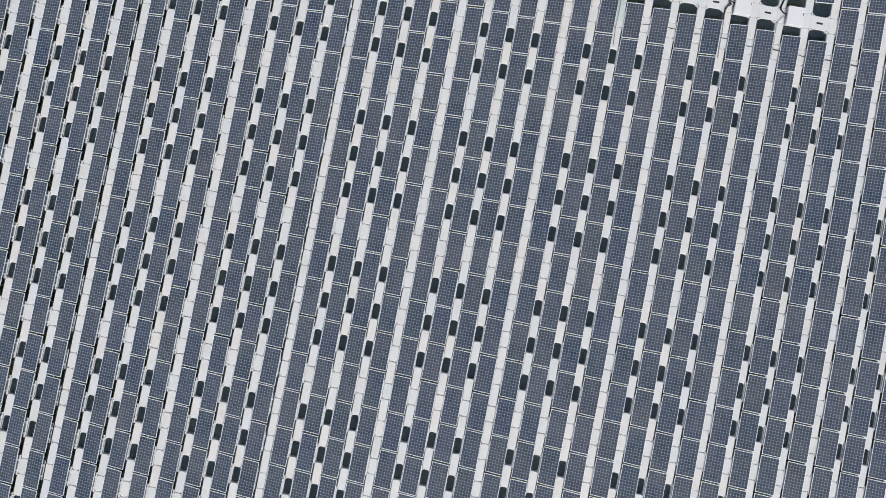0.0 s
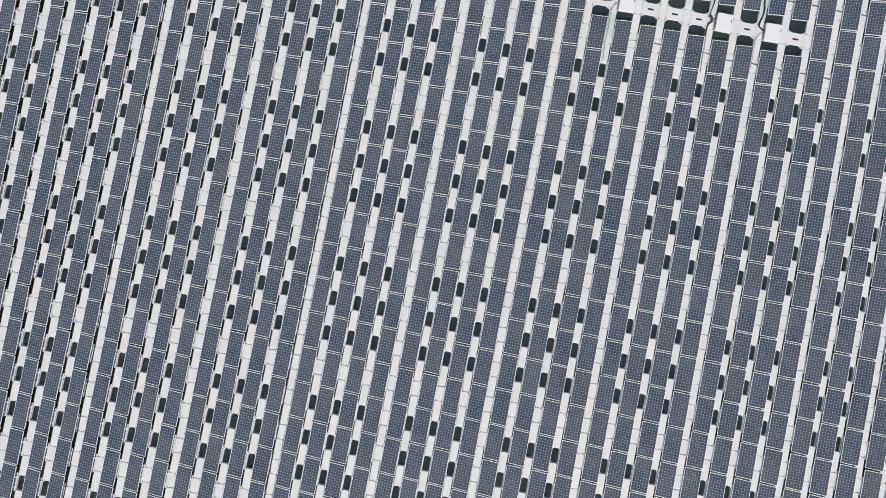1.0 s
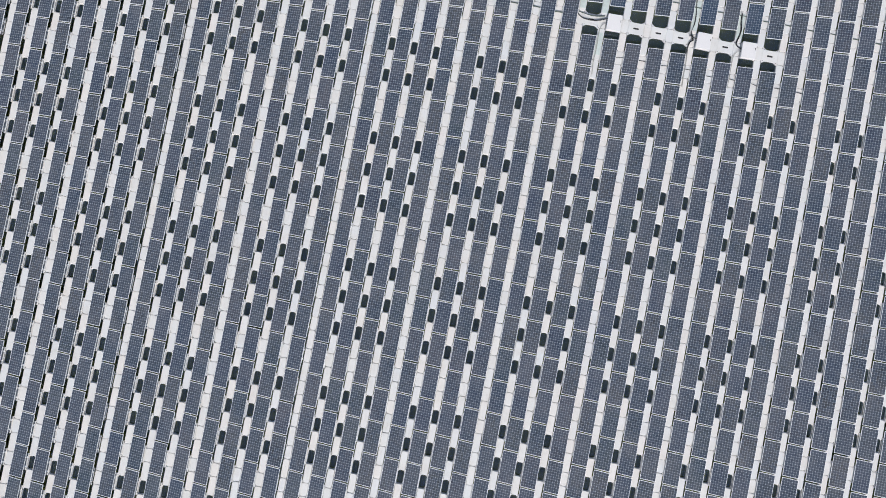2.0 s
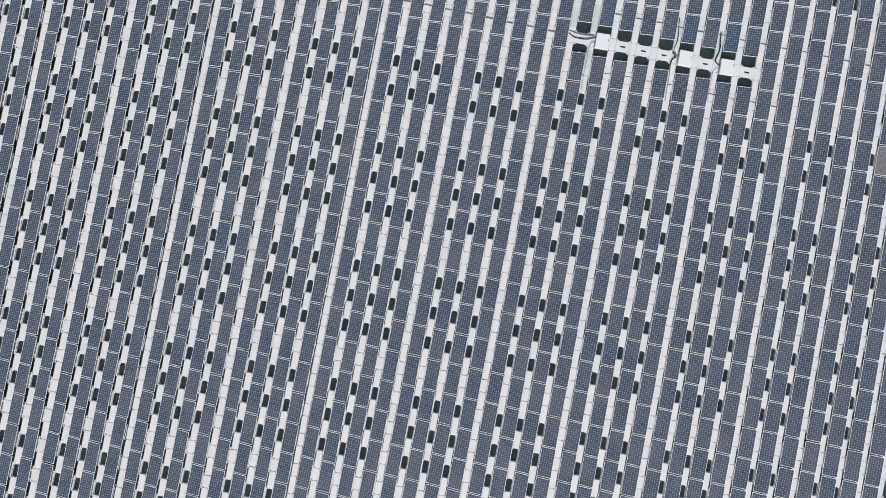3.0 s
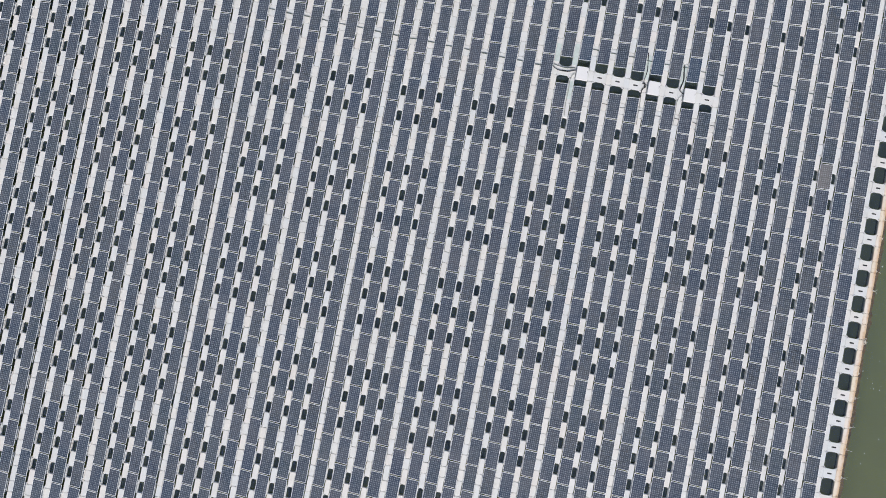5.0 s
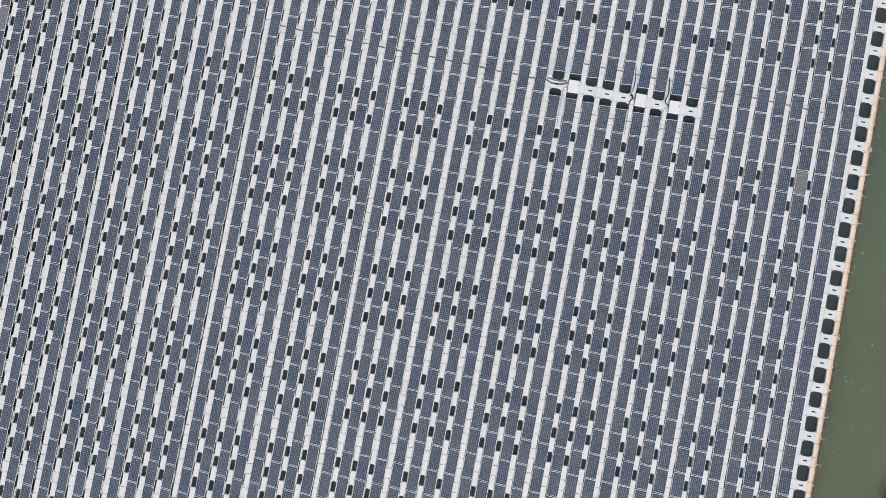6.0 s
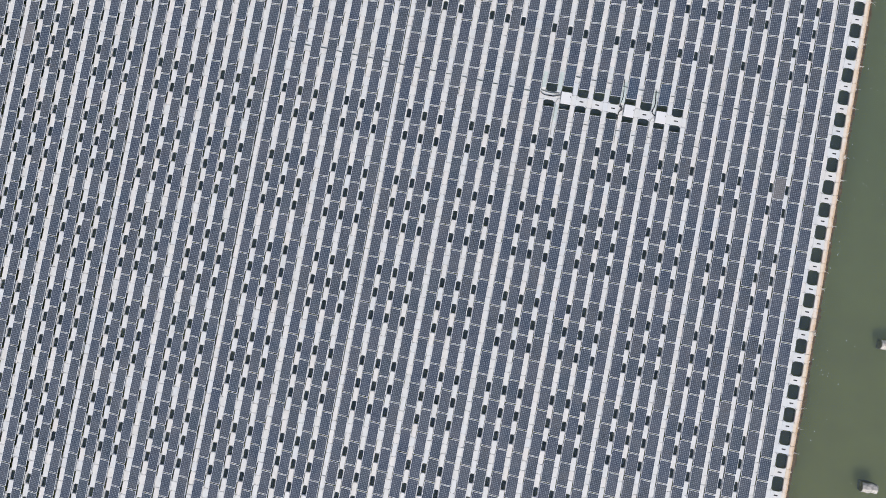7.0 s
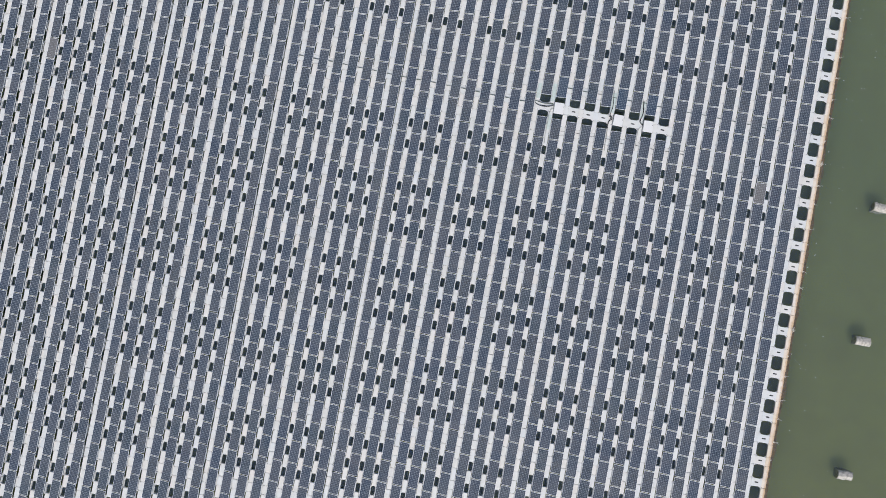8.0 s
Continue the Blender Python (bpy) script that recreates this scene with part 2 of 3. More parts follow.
# ---- float shapes ----
def walkway_float_mesh(name, length):
    """A hollow blow-moulded float: rounded plan, soft shoulder, lugs and pins at the ends."""
    bm = bmesh.new()
    w, l = STRIP_W, length - 0.015
    prism(bm, [(-0.16, rounded(w - 0.05, l - 0.06, 0.08, 3)), (0.0, rounded(w, l, 0.125, 3)), (DECK_Z - 0.02, rounded(w, l, 0.125, 3)),
               (DECK_Z, rounded(w - 0.04, l - 0.04, 0.11, 3))])
    for side in (-1, 1):
        for end in (-1, 1):
            x, y = side * (w / 2 - 0.035), end * (l / 2 - 0.022)
            ring = [(x + 0.042 * math.cos(k * math.pi / 3), y + 0.046 * math.sin(k * math.pi / 3)) for k in range(6)]
            prism(bm, [(DECK_Z - 0.07, ring), (DECK_Z - 0.014, ring)])
            count = len(bm.faces)
            pin = [(x + 0.020 * math.cos(k * math.pi / 2), y + 0.020 * math.sin(k * math.pi / 2)) for k in range(4)]
            prism(bm, [(DECK_Z - 0.03, pin), (DECK_Z + 0.006, pin)])
            bm.faces.ensure_lookup_table()
            for face in bm.faces[count:]:
                face.material_index = 1
    return mesh_of(name, bm, FLOAT, PIN)


def rim_mesh_of(name):
    """The low collar of connecting lugs that rounds off a gap in the walkway."""
    bm = bmesh.new()
    l = SHORT + 0.05
    outer = [(STRIP_W / 2 + 0.012, l / 2), (-STRIP_W / 2 - 0.012, l / 2), (-STRIP_W / 2 - 0.012, -l / 2), (STRIP_W / 2 + 0.012, -l / 2)]
    inner = rounded(STRIP_W - 0.035, SHORT - 0.03, 0.125, 4)
    steps, top, low = 5, 0.055, -0.03
    ins = [[bm.verts.new((x, y, z)) for x, y in inner] for z in (top, low)]
    outs = [[bm.verts.new((x, y, z)) for x, y in outer] for z in (top, low)]
    n = len(inner)
    for k in range(n):
        bm.faces.new((ins[0][k], ins[0][(k + 1) % n], ins[1][(k + 1) % n], ins[1][k]))
    for k in range(4):
        bm.faces.new((outs[0][k], outs[1][k], outs[1][(k + 1) % 4], outs[0][(k + 1) % 4]))
        arc = [ins[0][k * steps + q] for q in range(steps)]
        for p, q in zip(arc, arc[1:]):
            bm.faces.new((outs[0][k], p, q))
        bm.faces.new((outs[0][k], arc[-1], ins[0][(k + 1) * steps % n], outs[0][(k + 1) % 4]))
    return mesh_of(name, bm, FLOAT)


def bridge_float_mesh(name, carrier=False):
    """The wide float between two walkways: flared ends, a shallow hand slot, its shade a black floor.
    A carrier, under a panel, has broader shoulders."""
    bm = bmesh.new()
    wide = 1.0

    def half(x):
        k = min(1.0, abs(x) / (wide / 2))
        if carrier:
            return 0.40 + 0.145 * min(1.0, max(0.0, (k - 0.30) / 0.40)) ** 1.1
        return 0.375 + 0.16 * max(0.0, (k - 0.46) / 0.54) ** 1.7

    xs = [wide * (k / 16 - 0.5) for k in range(17)]
    slot = rounded(0.38, 0.125, 0.055, 2)
    outer = [(x, half(x)) for x in reversed(xs)] + [(x, -half(x)) for x in xs]

    def shrunk(f, outline):
        return [(x * (1 - f / 0.5), y * (1 - f / 0.45)) for x, y in outline]

    rings = [(-0.06, shrunk(0.15, outer)), (-0.005, shrunk(0.07, outer)), (DECK_Z - 0.04, outer), (DECK_Z - 0.02, outer), (DECK_Z - 0.004, shrunk(0.022, outer))]
    loops = [[bm.verts.new((x, y, z)) for x, y in o] for z, o in rings]
    for a, b in zip(loops, loops[1:]):
        for k in range(len(a)):
            bm.faces.new((a[k], a[(k + 1) % len(a)], b[(k + 1) % len(a)], b[k]))
    floor_ring = loops[0]
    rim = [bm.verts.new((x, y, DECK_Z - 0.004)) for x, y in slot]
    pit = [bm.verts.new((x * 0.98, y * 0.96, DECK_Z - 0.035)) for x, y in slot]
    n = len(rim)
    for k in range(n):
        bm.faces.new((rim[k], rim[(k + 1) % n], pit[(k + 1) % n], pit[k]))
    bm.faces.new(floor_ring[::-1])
    # Black floor stands in for the shade down the slot.
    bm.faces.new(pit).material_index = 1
    edges = [bm.edges.get((o[k], o[(k + 1) % len(o)])) for o in (loops[-1], rim) for k in range(len(o))]
    bmesh.ops.triangle_fill(bm, use_beauty=True, edges=edges)
    for side in (-1, 1):
        for end in (-1, 1):
            x, y = side * (wide / 2 - 0.075), end * 0.375
            prism(bm, [(DECK_Z - 0.02, [(x + 0.050 * math.cos(k * math.pi / 4), y + 0.050 * math.sin(k * math.pi / 4)) for k in range(8)]),
                       (DECK_Z + 0.012, [(x + 0.044 * math.cos(k * math.pi / 4), y + 0.044 * math.sin(k * math.pi / 4)) for k in range(8)])])
            bm.faces.ensure_lookup_table()
            count = len(bm.faces)
            prism(bm, [(DECK_Z, [(x + 0.026 * math.cos(k * math.pi / 2), y + 0.026 * math.sin(k * math.pi / 2)) for k in range(4)]),
                       (DECK_Z + 0.022, [(x + 0.024 * math.cos(k * math.pi / 2), y + 0.024 * math.sin(k * math.pi / 2)) for k in range(4)])])
            bm.faces.ensure_lookup_table()
            for face in bm.faces[count:]:
                face.material_index = 2
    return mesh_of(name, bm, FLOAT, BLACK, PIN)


LONG, SHORT = 0.585 * PITCH_Y, 0.415 * PITCH_Y
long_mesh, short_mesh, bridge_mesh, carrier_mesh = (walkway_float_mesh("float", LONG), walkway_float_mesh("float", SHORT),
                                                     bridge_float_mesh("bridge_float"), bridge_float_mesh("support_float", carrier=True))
rim_mesh = rim_mesh_of("collar")
NEAR_COLUMNS, NEAR_ROWS = range(7, 30), range(-15, 2)
TRUNK, TRUNK_BOXES = range(9, 18), (10, 12, 16)
SEAMS = (27, 35, 43, 51)  # walkways where two rafts of the array meet and leave a narrow slot of water


def has_hole(strip, row):
    """Where a walkway leaves out its short float, so that the water shows."""
    if strip < 2 or strip in (4, 7) or (strip >= 11 and (strip - 11) % 4 == 0):
        return False
    if strip in (2, 3) and row == 4:
        return True
    if row % 4 == 0 or row in (1, 2):
        return False
    if row == -1:
        return 48 <= strip <= 50
    return True


def wobble(seed, amount):
    return (math.sin(seed * 12.9898) * 43758.5453 % 1.0 - 0.5) * 2 * amount


def bay_turn(c, r, a=0.25):
    return radians(wobble(c * 7.1 + r * 3.3, a))


def float_pose(strip, y_mid, row, lift=0.0):
    x, y = spot(strip, row, STRIP_X + (0.006 if strip in SEAMS else 0.0), y_mid)
    return (Matrix.Translation((x + wobble(strip * 3.7 + row * 1.9 + y_mid, 0.008), y + wobble(strip * 5.3 + row * 2.7 + y_mid, 0.006), lift + wobble(strip + row * 9.1 + y_mid, 0.008)))
            @ Euler((0, radians(wobble(strip * 2.2 + row * 4.4 + y_mid, 0.8)), bay_turn(strip, row + y_mid, 0.6))).to_matrix().to_4x4() @ Matrix.Diagonal((0.93 if strip in SEAMS else 1.0, 1, 1, 1)))


def build_walkway(strip):
    """A run of walkway floats along one side of a panel column."""
    far_long, far_short, rims, near = [], [], [], []
    for row in range(ROW_LOW, ROW_HIGH):
        close = strip in NEAR_COLUMNS and row in NEAR_ROWS
        m = float_pose(strip, PITCH_Y * 1.0, row)
        near.append((long_mesh, m)) if close else far_long.append(m)
        if not has_hole(strip, row):
            m = float_pose(strip, PITCH_Y * 0.5, row)
            near.append((short_mesh, m)) if close else far_short.append(m)
        else:
            rims.append(Matrix.Translation((*spot(strip, row, STRIP_X, PITCH_Y * 0.5), 0.0)))
    look_of = STAINED if strip == -1 else FLOAT
    run = joined("walkway", long_mesh, far_long, [look_of, PIN])
    if strip == -1:
        label = "outer walkway of floats stained rust-pink along the water"
    elif any(has_hole(strip, r) for r in range(-12, -3)):
        label = "off-white plastic float walkway with gaps showing dark water"
    else:
        label = "unbroken off-white plastic float walkway between panel columns"
    tagged(run, label, "walkway", "float walkways", "structure")
    if far_short:
        short_run = joined("short_float_run", short_mesh, far_short, [look_of, PIN])
        short_run.parent = run
        tagged(short_run, kind="stuff")
    if rims:
        collars = joined("collar", rim_mesh, rims, [look_of])
        collars.parent = run
        tagged(collars, kind="stuff")
    for mesh, m in near:
        share("float", mesh, run, m)


# ---- solar panels ----
def panel_frame(bm):
    w, l, a, b, t = PANEL_W, PANEL_L, 0.020, 0.026, 0.038
    for x0, x1, y0, y1 in ((0, a, 0, l), (w - a, w, 0, l), (a, w - a, 0, b), (a, w - a, l - b, l)):
        block(bm, x0, x1, y0, y1, -t, 0.0)
    return bm


def panel_glass(bm):
    w, l, a, b = PANEL_W, PANEL_L, 0.019, 0.025
    lo = [bm.verts.new(p) for p in ((a, b, -0.012), (w - a, b, -0.012), (w - a, l - b, -0.012), (a, l - b, -0.012))]
    hi = [bm.verts.new((v.co.x, v.co.y, -0.004)) for v in lo]
    bm.faces.new(lo[::-1])
    for k in range(4):
        bm.faces.new((lo[k], lo[(k + 1) % 4], hi[(k + 1) % 4], hi[k]))
    top = bm.faces.new(hi)
    uv = bm.loops.layers.uv.new("UVMap")
    edge = 0.008
    for loop in top.loops:
        loop[uv].uv = ((loop.vert.co.x - a - edge) / (w - 2 * a - 2 * edge), (loop.vert.co.y - b - edge) / (l - 2 * b - 2 * edge))
    return bm


frame_mesh = mesh_of("frame", panel_frame(bmesh.new()), ALU)
glass_mesh = mesh_of("glass", panel_glass(bmesh.new()), CELLS)
blank_mesh = mesh_of("glass", panel_glass(bmesh.new()), BLANK)
blue_mesh = mesh_of("glass", panel_glass(bmesh.new()), BLUE)
FEET = [(0.10, 0.68), (0.10, 1.28), (0.86, 0.68), (0.86, 1.28)]


def foot_mesh(height):
    bm = bmesh.new()
    block(bm, -0.025, 0.025, -0.05, 0.05, -height, 0.0)
    block(bm, -0.05, 0.05, -0.07, 0.07, -height, -height + 0.02)
    return mesh_of("bracket", bm, ALU)


def clamp(bm):
    """The short tie that holds a panel to the next one of its column."""
    block(bm, 0.448, 0.464, PANEL_L - 0.002, PITCH_Y + 0.002, -0.072, -0.054)
    return bm


low_foot, high_foot = foot_mesh(0.086), foot_mesh(0.225)
clamp_mesh = mesh_of("clamp", clamp(bmesh.new()), ALU)


def carrier_place(c, r):
    """Where the float under a panel lies; beside a seam it stops a little short of the walkway."""
    m = Matrix.Translation((*spot(c, r, 0.465, PITCH_Y / 2), 0.0))
    if c in SEAMS:
        return m @ Matrix.Translation((-0.026, 0, 0)) @ Matrix.Diagonal((0.948, 1, 1, 1))
    if c + 1 in SEAMS:
        return m @ Matrix.Translation((0.02, 0, 0)) @ Matrix.Diagonal((0.96, 1, 1, 1))
    return m


def panel_pose(c, r):
    x, y = spot(c, r, 0.0, (PITCH_Y - PANEL_L) / 2)
    return (Matrix.Translation((x + wobble(c * 1.7 + r * 8.3, 0.010), y + wobble(c * 4.9 + r * 2.1, 0.010), PANEL_Z + wobble(c * 3.1 + r * 5.7, 0.006)))
            @ Euler((radians(wobble(c * 2.3 + r * 6.1, 0.5)), radians(-TILT + wobble(c * 6.7 + r * 1.3, 0.8)), bay_turn(c, r, 0.35))).to_matrix().to_4x4())


def build_panel(c, r, glass, label):
    root = new("solar_panel")
    root.matrix_basis = panel_pose(c, r)
    tagged(root, label, "solar panel", "solar panels of the floating array")
    share("frame", frame_mesh, root, Matrix())
    share("glass", glass, root, Matrix())
    share("clamp", clamp_mesh, root, Matrix())
    for x, y in FEET:
        share("bracket", low_foot if x < 0.5 else high_foot, root, Matrix.Translation((x, y, -0.038)))
    share("support_float", carrier_mesh, root, root.matrix_basis.inverted() @ carrier_place(c, r))
    return root


SINGLE_COLUMNS, SINGLE_ROWS = range(9, 29), range(-14, 1)
GREY_PANELS = {(2, -2), (50, -2)}
BLUE_PANELS = {(16, 1), (12, 1), (10, 1)}


def plain_grid():
    """Every bay that holds a panel."""
    for c in range(COLUMNS):
        for r in range(ROW_LOW, ROW_HIGH):
            if not (r == 0 and c in TRUNK):
                yield c, r


whole = bmesh.new()
clamp(panel_frame(whole))
for f in whole.faces:
    f.material_index = 0
count = len(whole.faces)
panel_glass(whole)
whole.faces.ensure_lookup_table()
for f in whole.faces[count:]:
    f.material_index = 1
for x, y in FEET:
    block(whole, x - 0.025, x + 0.025, y - 0.05, y + 0.05, -0.038 - (0.086 if x < 0.5 else 0.225), -0.038)
whole_mesh = mesh_of("panel_pattern", whole, ALU, CELLS)

rest = []
for c, r in plain_grid():
    if (c, r) in GREY_PANELS:
        build_panel(c, r, blank_mesh, "pale grey solar panel among dark blue ones")
    elif (c, r) in BLUE_PANELS:
        build_panel(c, r, blue_mesh, "brighter blue solar panel beside a cable walkway")
    elif c in SINGLE_COLUMNS and r in SINGLE_ROWS:
        build_panel(c, r, glass_mesh, "dark blue polycrystalline solar panel in a pale aluminium frame")
    else:
        rest.append(panel_pose(c, r))
field = joined("solar_panel_field", whole_mesh, rest, [ALU, CELLS])
tagged(field, "columns of dark blue framed solar panels on floats", "solar panels", "solar panels of the floating array", "stuff")
bpy.data.meshes.remove(whole_mesh)

# ---- floats under the panels, along the cable trunk and at the edge ----
single = {(c, r) for c in SINGLE_COLUMNS for r in SINGLE_ROWS} | GREY_PANELS | BLUE_PANELS
under = [carrier_place(c, r) for c, r in plain_grid() if (c, r) not in single]
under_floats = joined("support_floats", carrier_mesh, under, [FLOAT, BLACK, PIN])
tagged(under_floats, "off-white plastic floats carrying the solar panels", "floats", kind="stuff")


def build_bridge(c, r, label, group):
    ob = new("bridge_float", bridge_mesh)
    ob.matrix_basis = Matrix.Translation((*spot(c, r, 0.465, PITCH_Y / 2), wobble(c + r * 3.1, 0.008))) @ Matrix.Rotation(bay_turn(c, r, 0.5), 4, "Z")
    return tagged(ob, label, "float", group)


for c in TRUNK:
    build_bridge(c, 0, "bare white plastic float with a hand slot, no panel on it", "floats of the cable crossing")
for r in range(ROW_LOW, ROW_HIGH):
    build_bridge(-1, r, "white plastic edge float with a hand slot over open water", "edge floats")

for strip in range(-1, COLUMNS):
    build_walkway(strip)


# ---- cable crossing: cabinets and cables ----
def build_cabinet(c):
    """A white enamel junction cabinet lying across a bare float."""
    root = new("junction_cabinet")
    root.matrix_basis = Matrix.Translation((*spot(c, 0, 0.435, PITCH_Y / 2 - 0.01), DECK_Z)) @ Matrix.Rotation(radians(wobble(c, 1.2)), 4, "Z")
    tagged(root, "white enamel junction cabinet standing on a bare float", "cabinet", "junction cabinets")
    bm = bmesh.new()
    prism(bm, [(0.04, rounded(0.88, 1.02, 0.02, 2)), (0.235, rounded(0.88, 1.02, 0.02, 2)), (0.245, rounded(0.86, 1.00, 0.02, 2))])
    part("body", tidy(bm), BOX_WHITE, root)
    bm = bmesh.new()
    prism(bm, [(0.247, rounded(0.92, 1.06, 0.03, 2)), (0.275, rounded(0.92, 1.06, 0.03, 2)), (0.30, rounded(0.88, 1.02, 0.05, 2))])
    lid = part("lid", tidy(bm), BOX_WHITE, root)
    bm = bmesh.new()
    block(bm, 0.365, 0.395, 0.06, 0.20, 0.27, 0.312)
    part("latch", bm, BLACK, lid, "black latch on the lid")
    for y in (-0.36, 0.36):
        bm = bmesh.new()
        block(bm, -0.42, 0.42, y - 0.03, y + 0.03, 0.0, 0.04)
        part("rail", bm, ALU, root, "aluminium mounting rail")
    for k in range(3):
        bm = bmesh.new()
        bmesh.ops.create_cone(bm, cap_ends=True, segments=10, radius1=0.025, radius2=0.02, depth=0.05,
                              matrix=Matrix.Translation((-0.45, -0.12 + 0.12 * k, 0.13)) @ Matrix.Rotation(radians(90), 4, "Y"))
        part("cable_gland", bm, BLACK, root, "black cable gland")
    return root


for c in TRUNK_BOXES:
    build_cabinet(c)


def cell_place(c, r, z):
    """A place from fractions of the pitch: c columns from the edge, r rows."""
    x = -c * PITCH_X
    return x, r * PITCH_Y + LEAN * x, z


def cable_bundle(label, stops, count, radius, material=BLACK, spread=0.035):
    root = new("cable_bundle")
    tagged(root, label, "cables", "cables of the crossing")
    rng = random.Random(len(label) + int(stops[0][0] * 10))
    for k in range(count):
        pts = []
        for c, r, z in stops:
            x, y, zz = cell_place(c, r, z)
            pts.append((x + rng.uniform(-spread, spread), y + rng.uniform(-spread, spread), zz + 0.02 * k))
        tube("cable", pts, radius, material, root)
    return root


D = DECK_Z + 0.025
cable_bundle("black cable bundle looping over a bare float into a cabinet", [(17.34, 0.62, D), (17.2, 0.50, D), (16.9, 0.46, D + 0.02), (16.5, 0.47, D + 0.02), (16.2, 0.56, D + 0.03), (16.02, 0.60, D + 0.08)], 4, 0.020, spread=0.03)
cable_bundle("green conduit arched over a bare float", [(17.3, 0.66, D), (16.9, 0.60, D + 0.03), (16.5, 0.60, D + 0.04), (16.15, 0.68, D)], 2, 0.026, CABLE_GREEN)
cable_bundle("loose black cables hanging from a cabinet over a walkway", [(16.06, 0.44, D + 0.08), (16.2, 0.42, D), (16.28, 0.2, D), (16.24, -0.3, D), (16.27, -0.8, D), (16.24, -1.2, D)], 3, 0.012, CABLE_GREY)
cable_bundle("black cable bundle along a walkway into a cabinet", [(12.30, 1.85, D), (12.22, 1.45, D), (12.17, 1.05, D), (12.28, 0.75, D), (12.2, 0.56, D + 0.03), (12.02, 0.54, D + 0.08)], 3, 0.016)
cable_bundle("tangled black cables beside a cabinet", [(12.3, 0.62, D), (12.12, 0.66, D + 0.04), (12.26, 0.52, D + 0.05), (12.08, 0.50, D + 0.06), (12.3, 0.42, D + 0.02), (12.33, 0.2, D), (12.3, 0.05, D)], 4, 0.014, spread=0.06)
cable_bundle("thick black cable bundle along a walkway into a cabinet", [(10.22, 1.62, D), (10.2, 1.35, D), (10.12, 1.08, D), (10.22, 0.80, D), (10.26, 0.66, D + 0.02), (10.15, 0.54, D + 0.04), (10.02, 0.52, D + 0.08)], 5, 0.019, spread=0.035)
cable_bundle("thin black cable running from a cabinet down a walkway", [(10.05, 0.46, D + 0.08), (10.25, 0.40, D), (10.3, 0.1, D), (10.26, -0.4, D), (10.3, -0.75, D)], 2, 0.011, CABLE_GREY)


cable_bundle("grey leads lying down a walkway from a cabinet", [(12.3, 0.2, D), (12.24, -0.3, D), (12.28, -0.65, D), (12.24, -1.0, D)], 3, 0.011, CABLE_GREY)


def build_cover(strip, r0, r1):
    """A thin pale green cover board lying on a walkway under the cables."""
    bm = bmesh.new()
    l = (r1 - r0) * PITCH_Y
    prism(bm, [(0.0, rounded(0.37, l, 0.04, 2)), (0.010, rounded(0.37, l, 0.04, 2)), (0.014, rounded(0.35, l - 0.02, 0.04, 2))])
    ob = part("cable_cover", tidy(bm), SLEEVE)
    x, y = spot(strip, 0, STRIP_X, (r0 + r1) / 2 * PITCH_Y)
    ob.matrix_basis = pose(x, y, DECK_Z + 0.009, 0, 0, wobble(strip + r0, 0.8))
    tagged(ob, "faded mint-green cover board lying on a float walkway", "cover board", "cable covers")


for strip, r0, r1 in ((11, 0.85, 1.62), (13, 0.80, 1.75), (17, 0.78, 1.62), (17, -0.55, 0.15), (18, 0.8, 1.5)):
    build_cover(strip, r0, r1)


def crossing(label, row, start, stop, count, material, radius=0.019, sway=0.02):
    """Cables that run across the columns, under the panels and over the walkways."""
    stops, c, k = [], start, 0
    while c > stop:
        stops.append((c, row + wobble(k * 3.3 + row, sway), DECK_Z + 0.022))
        c -= 0.5
        k += 1
    return cable_bundle(label, stops, count, radius, material, radius * 1.8)


crossing("green-grey cables crossing walkways under the panels", 0.53, 33.4, 17.3, 4, CABLE_GREEN)
crossing("dark cables crossing walkways above the cabinets", 1.54, 15.6, 0.9, 3, CABLE_GREEN)
crossing("dark cables crossing walkways below the cabinets", -0.48, 15.4, 6.8, 2, BLACK, 0.011, 0.06)


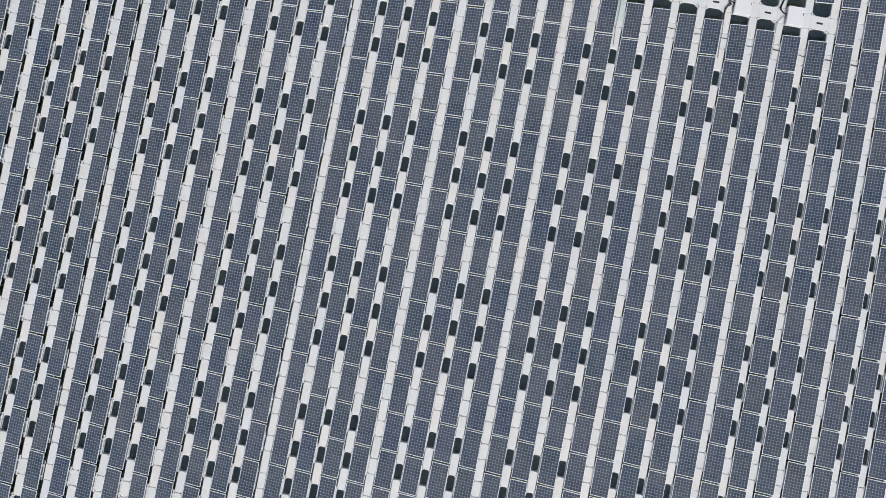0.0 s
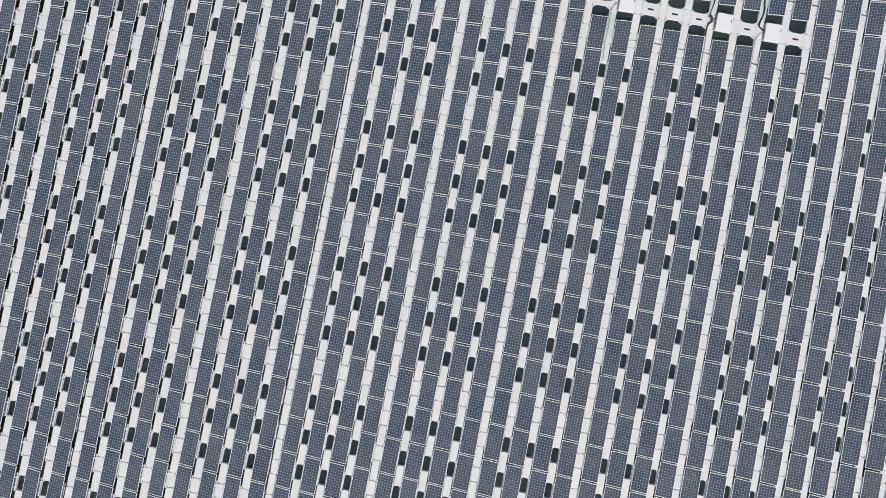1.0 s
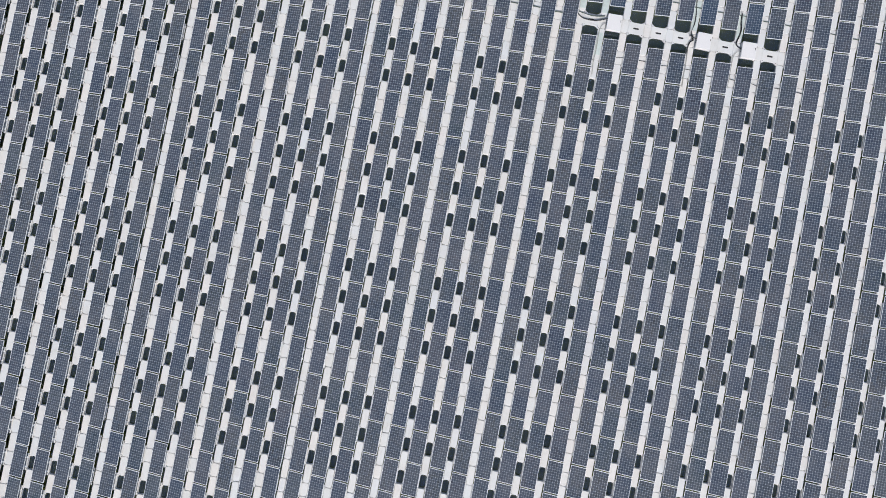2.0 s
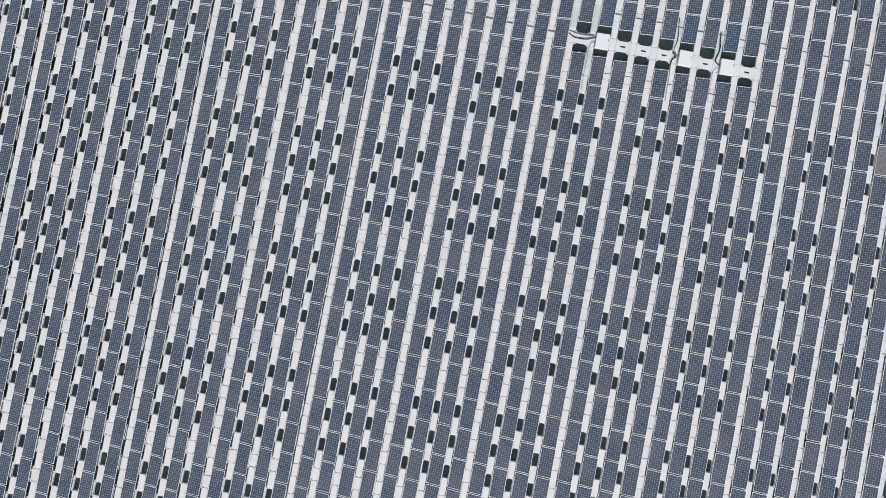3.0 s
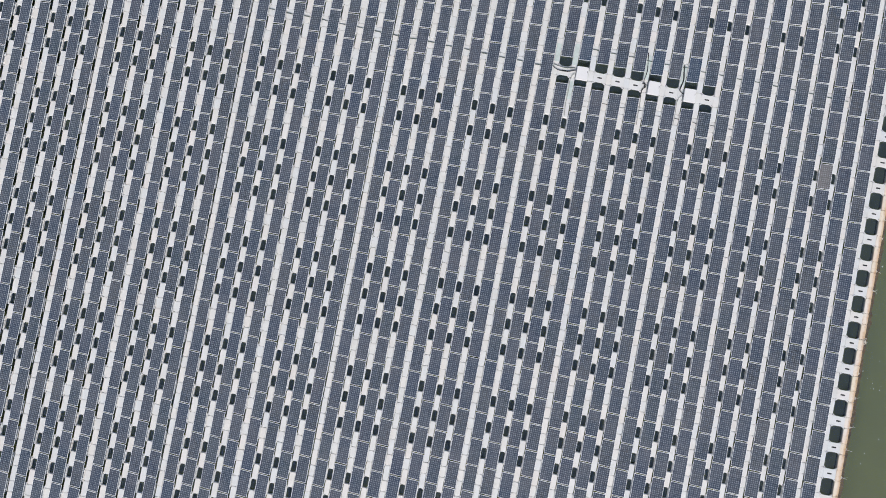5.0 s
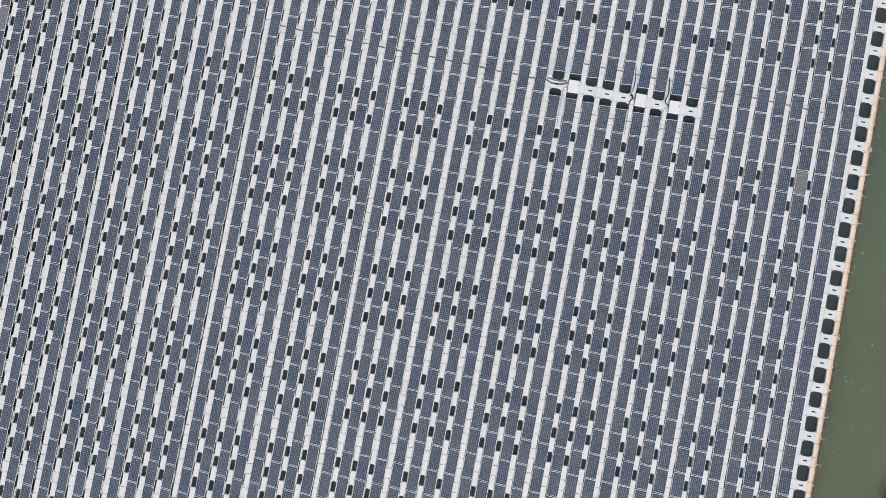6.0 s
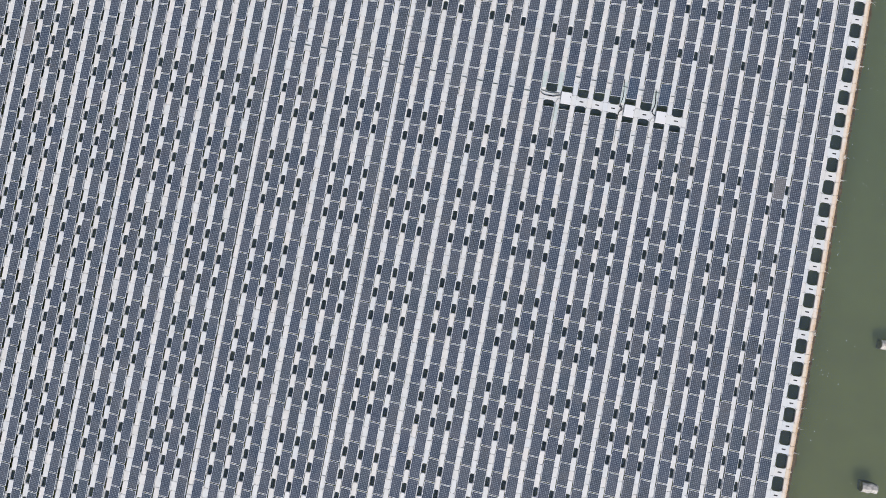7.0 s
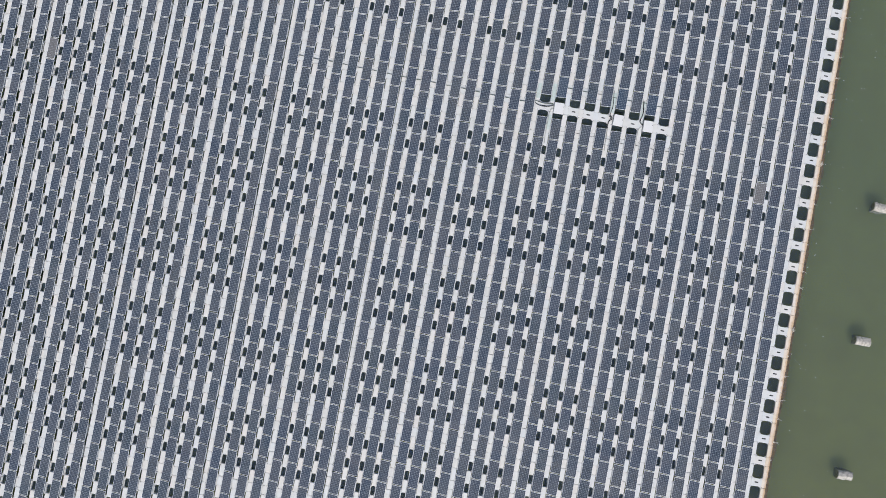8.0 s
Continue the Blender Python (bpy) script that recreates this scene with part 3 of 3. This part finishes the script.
# ---- things in the open water ----
def build_anchor_block(x0, y0, turn, seed):
    """A worn concrete anchor block standing out of the water."""
    rng = random.Random(seed)
    bm = bmesh.new()
    # profile across the block: a sunlit slope to the south, a rough back that falls to the north
    profile = [(-0.44, -1.35), (-0.44, 0.02), (-0.36, 0.13), (-0.12, 0.29), (0.10, 0.27), (0.34, 0.16), (0.40, 0.04), (0.40, -1.35)]
    length, cuts = 1.42, 7
    loops = []
    for k in range(cuts + 1):
        x = length * (k / cuts - 0.5)
        sag = 1.0 - 0.22 * max(0.0, k / cuts - 0.5) + rng.uniform(-0.10, 0.06)
        nudge = rng.uniform(-0.035, 0.035)
        loops.append([bm.verts.new(((x + rng.uniform(-0.03, 0.03)) if z > -1 else x * 0.62 + 0.20, y + nudge + rng.uniform(-0.02, 0.02), z * sag if z > 0 else z)) for y, z in profile])
    for p, q in zip(loops, loops[1:]):
        for k in range(len(profile)):
            n = (k + 1) % len(profile)
            bm.faces.new((p[k], p[n], q[n], q[k]))
    bm.faces.new(loops[0][::-1])
    bm.faces.new(loops[-1])
    bmesh.ops.triangulate(bm, faces=[f for f in bm.faces if len(f.verts) > 4])
    bmesh.ops.subdivide_edges(bm, edges=[e for e in bm.edges if max(v.co.z for v in e.verts) > 0], cuts=2, use_grid_fill=True)
    for v in bm.verts:
        if v.co.z > -0.5:
            v.co += Vector((rng.uniform(-1, 1), rng.uniform(-1, 1), rng.uniform(-1, 1))) * 0.022
    ob = part("anchor_block", tidy(bm), CONCRETE)
    ob.matrix_basis = pose(x0, y0, 0, 0, 2, turn)
    tagged(ob, "weathered pale concrete anchor block standing in green water", "anchor block", "anchor blocks")


for k, (x, y) in enumerate(((9.52, -15.05), (9.92, -27.75), (9.15, -2.25))):
    build_anchor_block(x, y, (0, 2, -3)[k], k + 5)


def build_fringe():
    """Rust-brown weed that hangs just under the water along the outer walkway."""
    rng = random.Random(3)
    bm = bmesh.new()
    inner, outer = [], []
    n = 420
    y0, y1 = ROW_LOW * PITCH_Y, ROW_HIGH * PITCH_Y
    for k in range(n + 1):
        y = y0 + (y1 - y0) * k / n
        bulge = 0.24 + 0.16 * noise.noise(Vector((y * 0.7, 3.1, 0))) + 0.07 * noise.noise(Vector((y * 3.1, 9.1, 0))) + rng.uniform(-0.02, 0.02)
        x = 2 * PITCH_X - 0.02
        inner.append(bm.verts.new((x - 0.35, y, -0.262)))
        outer.append(bm.verts.new((x + max(0.03, bulge + 0.05), y, -0.262 - 0.05 * rng.random())))
    for k in range(n):
        bm.faces.new((inner[k], outer[k], outer[k + 1], inner[k + 1]))
    made = bmesh.ops.extrude_face_region(bm, geom=bm.faces[:])
    bmesh.ops.translate(bm, verts=[v for v in made["geom"] if isinstance(v, bmesh.types.BMVert)], vec=(0, 0, 0.25))
    ob = part("waterweed", tidy(bm), plain("brown_weed", (0.36, 0.22, 0.10), 0.8, grain=2.5, spread=0.6))
    tagged(ob, "rust-brown weed hanging under the outer walkway", "waterweed", kind="stuff")


build_fringe()


def build_silt():
    """A brown apron of silt and drowned weed that shelves away from the outer walkway."""
    rng = random.Random(11)
    bm = bmesh.new()
    n, y0, y1, x = 300, ROW_LOW * PITCH_Y, ROW_HIGH * PITCH_Y, 2 * PITCH_X - 0.02
    rows = []
    for k in range(n + 1):
        y = y0 + (y1 - y0) * k / n
        reach = 0.60 + 0.35 * noise.noise(Vector((y * 0.35, 5.5, 0))) + 0.15 * noise.noise(Vector((y * 1.7, 1.5, 0)))
        rows.append([bm.verts.new((x + f * reach, y, z + rng.uniform(-0.02, 0.02))) for f, z in ((0.0, -0.30), (0.5, -0.34), (0.85, -0.55), (1.0, -1.05), (0.0, -1.05))])
    for p, q in zip(rows, rows[1:]):
        for k in range(5):
            bm.faces.new((p[k], p[(k + 1) % 5], q[(k + 1) % 5], q[k]))
    bm.faces.new(rows[0][::-1])
    bm.faces.new(rows[-1])
    ob = part("silt_bank", tidy(bm), plain("olive_silt", (0.270, 0.205, 0.090), 0.9, grain=1.6, spread=0.35))
    tagged(ob, "olive-brown silt and drowned weed under the edge", "silt", kind="stuff")


build_silt()


def build_lashing(row, seed):
    """Knotted rope round a joint of the outer walkway, with frayed ends over the water."""
    rng = random.Random(seed)
    root = new("rope_lashing")
    x0, y0 = spot(-1, row, STRIP_X, 0)
    y0 += rng.uniform(0.7, 1.3)
    root.location = (x0 + 0.08, y0, DECK_Z)
    tagged(root, "frayed pale rope lashed round the outer walkway", "rope", "rope lashings")
    pts = []
    big = seed % 8 == 4
    reach = 0.16 if big else 0.07
    for k in range(34 if big else 12):
        pts.append((0.14 + rng.gauss(0, 0.6) * reach, rng.gauss(0, 0.9) * reach, 0.02 + 0.012 * (k % 5)))
    tube("knot", pts, 0.012, ROPE, root)
    for k in range((1, 0, 2, 1, 3)[seed % 5]):
        a = rng.uniform(-0.5, 0.6)
        n = rng.uniform(0.25, 0.55)
        tube("rope_end", [(0.10, 0.0, 0.03), (0.22, 0.05 * math.sin(a), 0.05), (0.2 + n * 0.6, n * 0.5 * math.sin(a), 0.02), (0.2 + n * math.cos(a), n * math.sin(a), -DECK_Z + 0.03)], 0.010, ROPE, root)


for row in range(ROW_LOW, ROW_HIGH):
    if random.Random(row + 77).random() < 0.9:
        build_lashing(row, row + 60)


def build_flecks():
    """Bits of foam and leaf that drift near the edge."""
    rng = random.Random(8)
    bm = bmesh.new()
    for k in range(70):
        x, y, r = 3.1 + abs(rng.gauss(0, 2.2)), rng.uniform(-44, 18), rng.uniform(0.012, 0.045)
        ring = [(x + r * rng.uniform(0.6, 1.2) * math.cos(q * 1.05), y + r * rng.uniform(0.6, 1.2) * math.sin(q * 1.05)) for q in range(6)]
        prism(bm, [(-0.01, ring), (0.012, ring)])
    ob = part("flecks", tidy(bm), FOAM)
    tagged(ob, "pale flecks of foam drifting on the water", "foam", kind="stuff")


build_flecks()
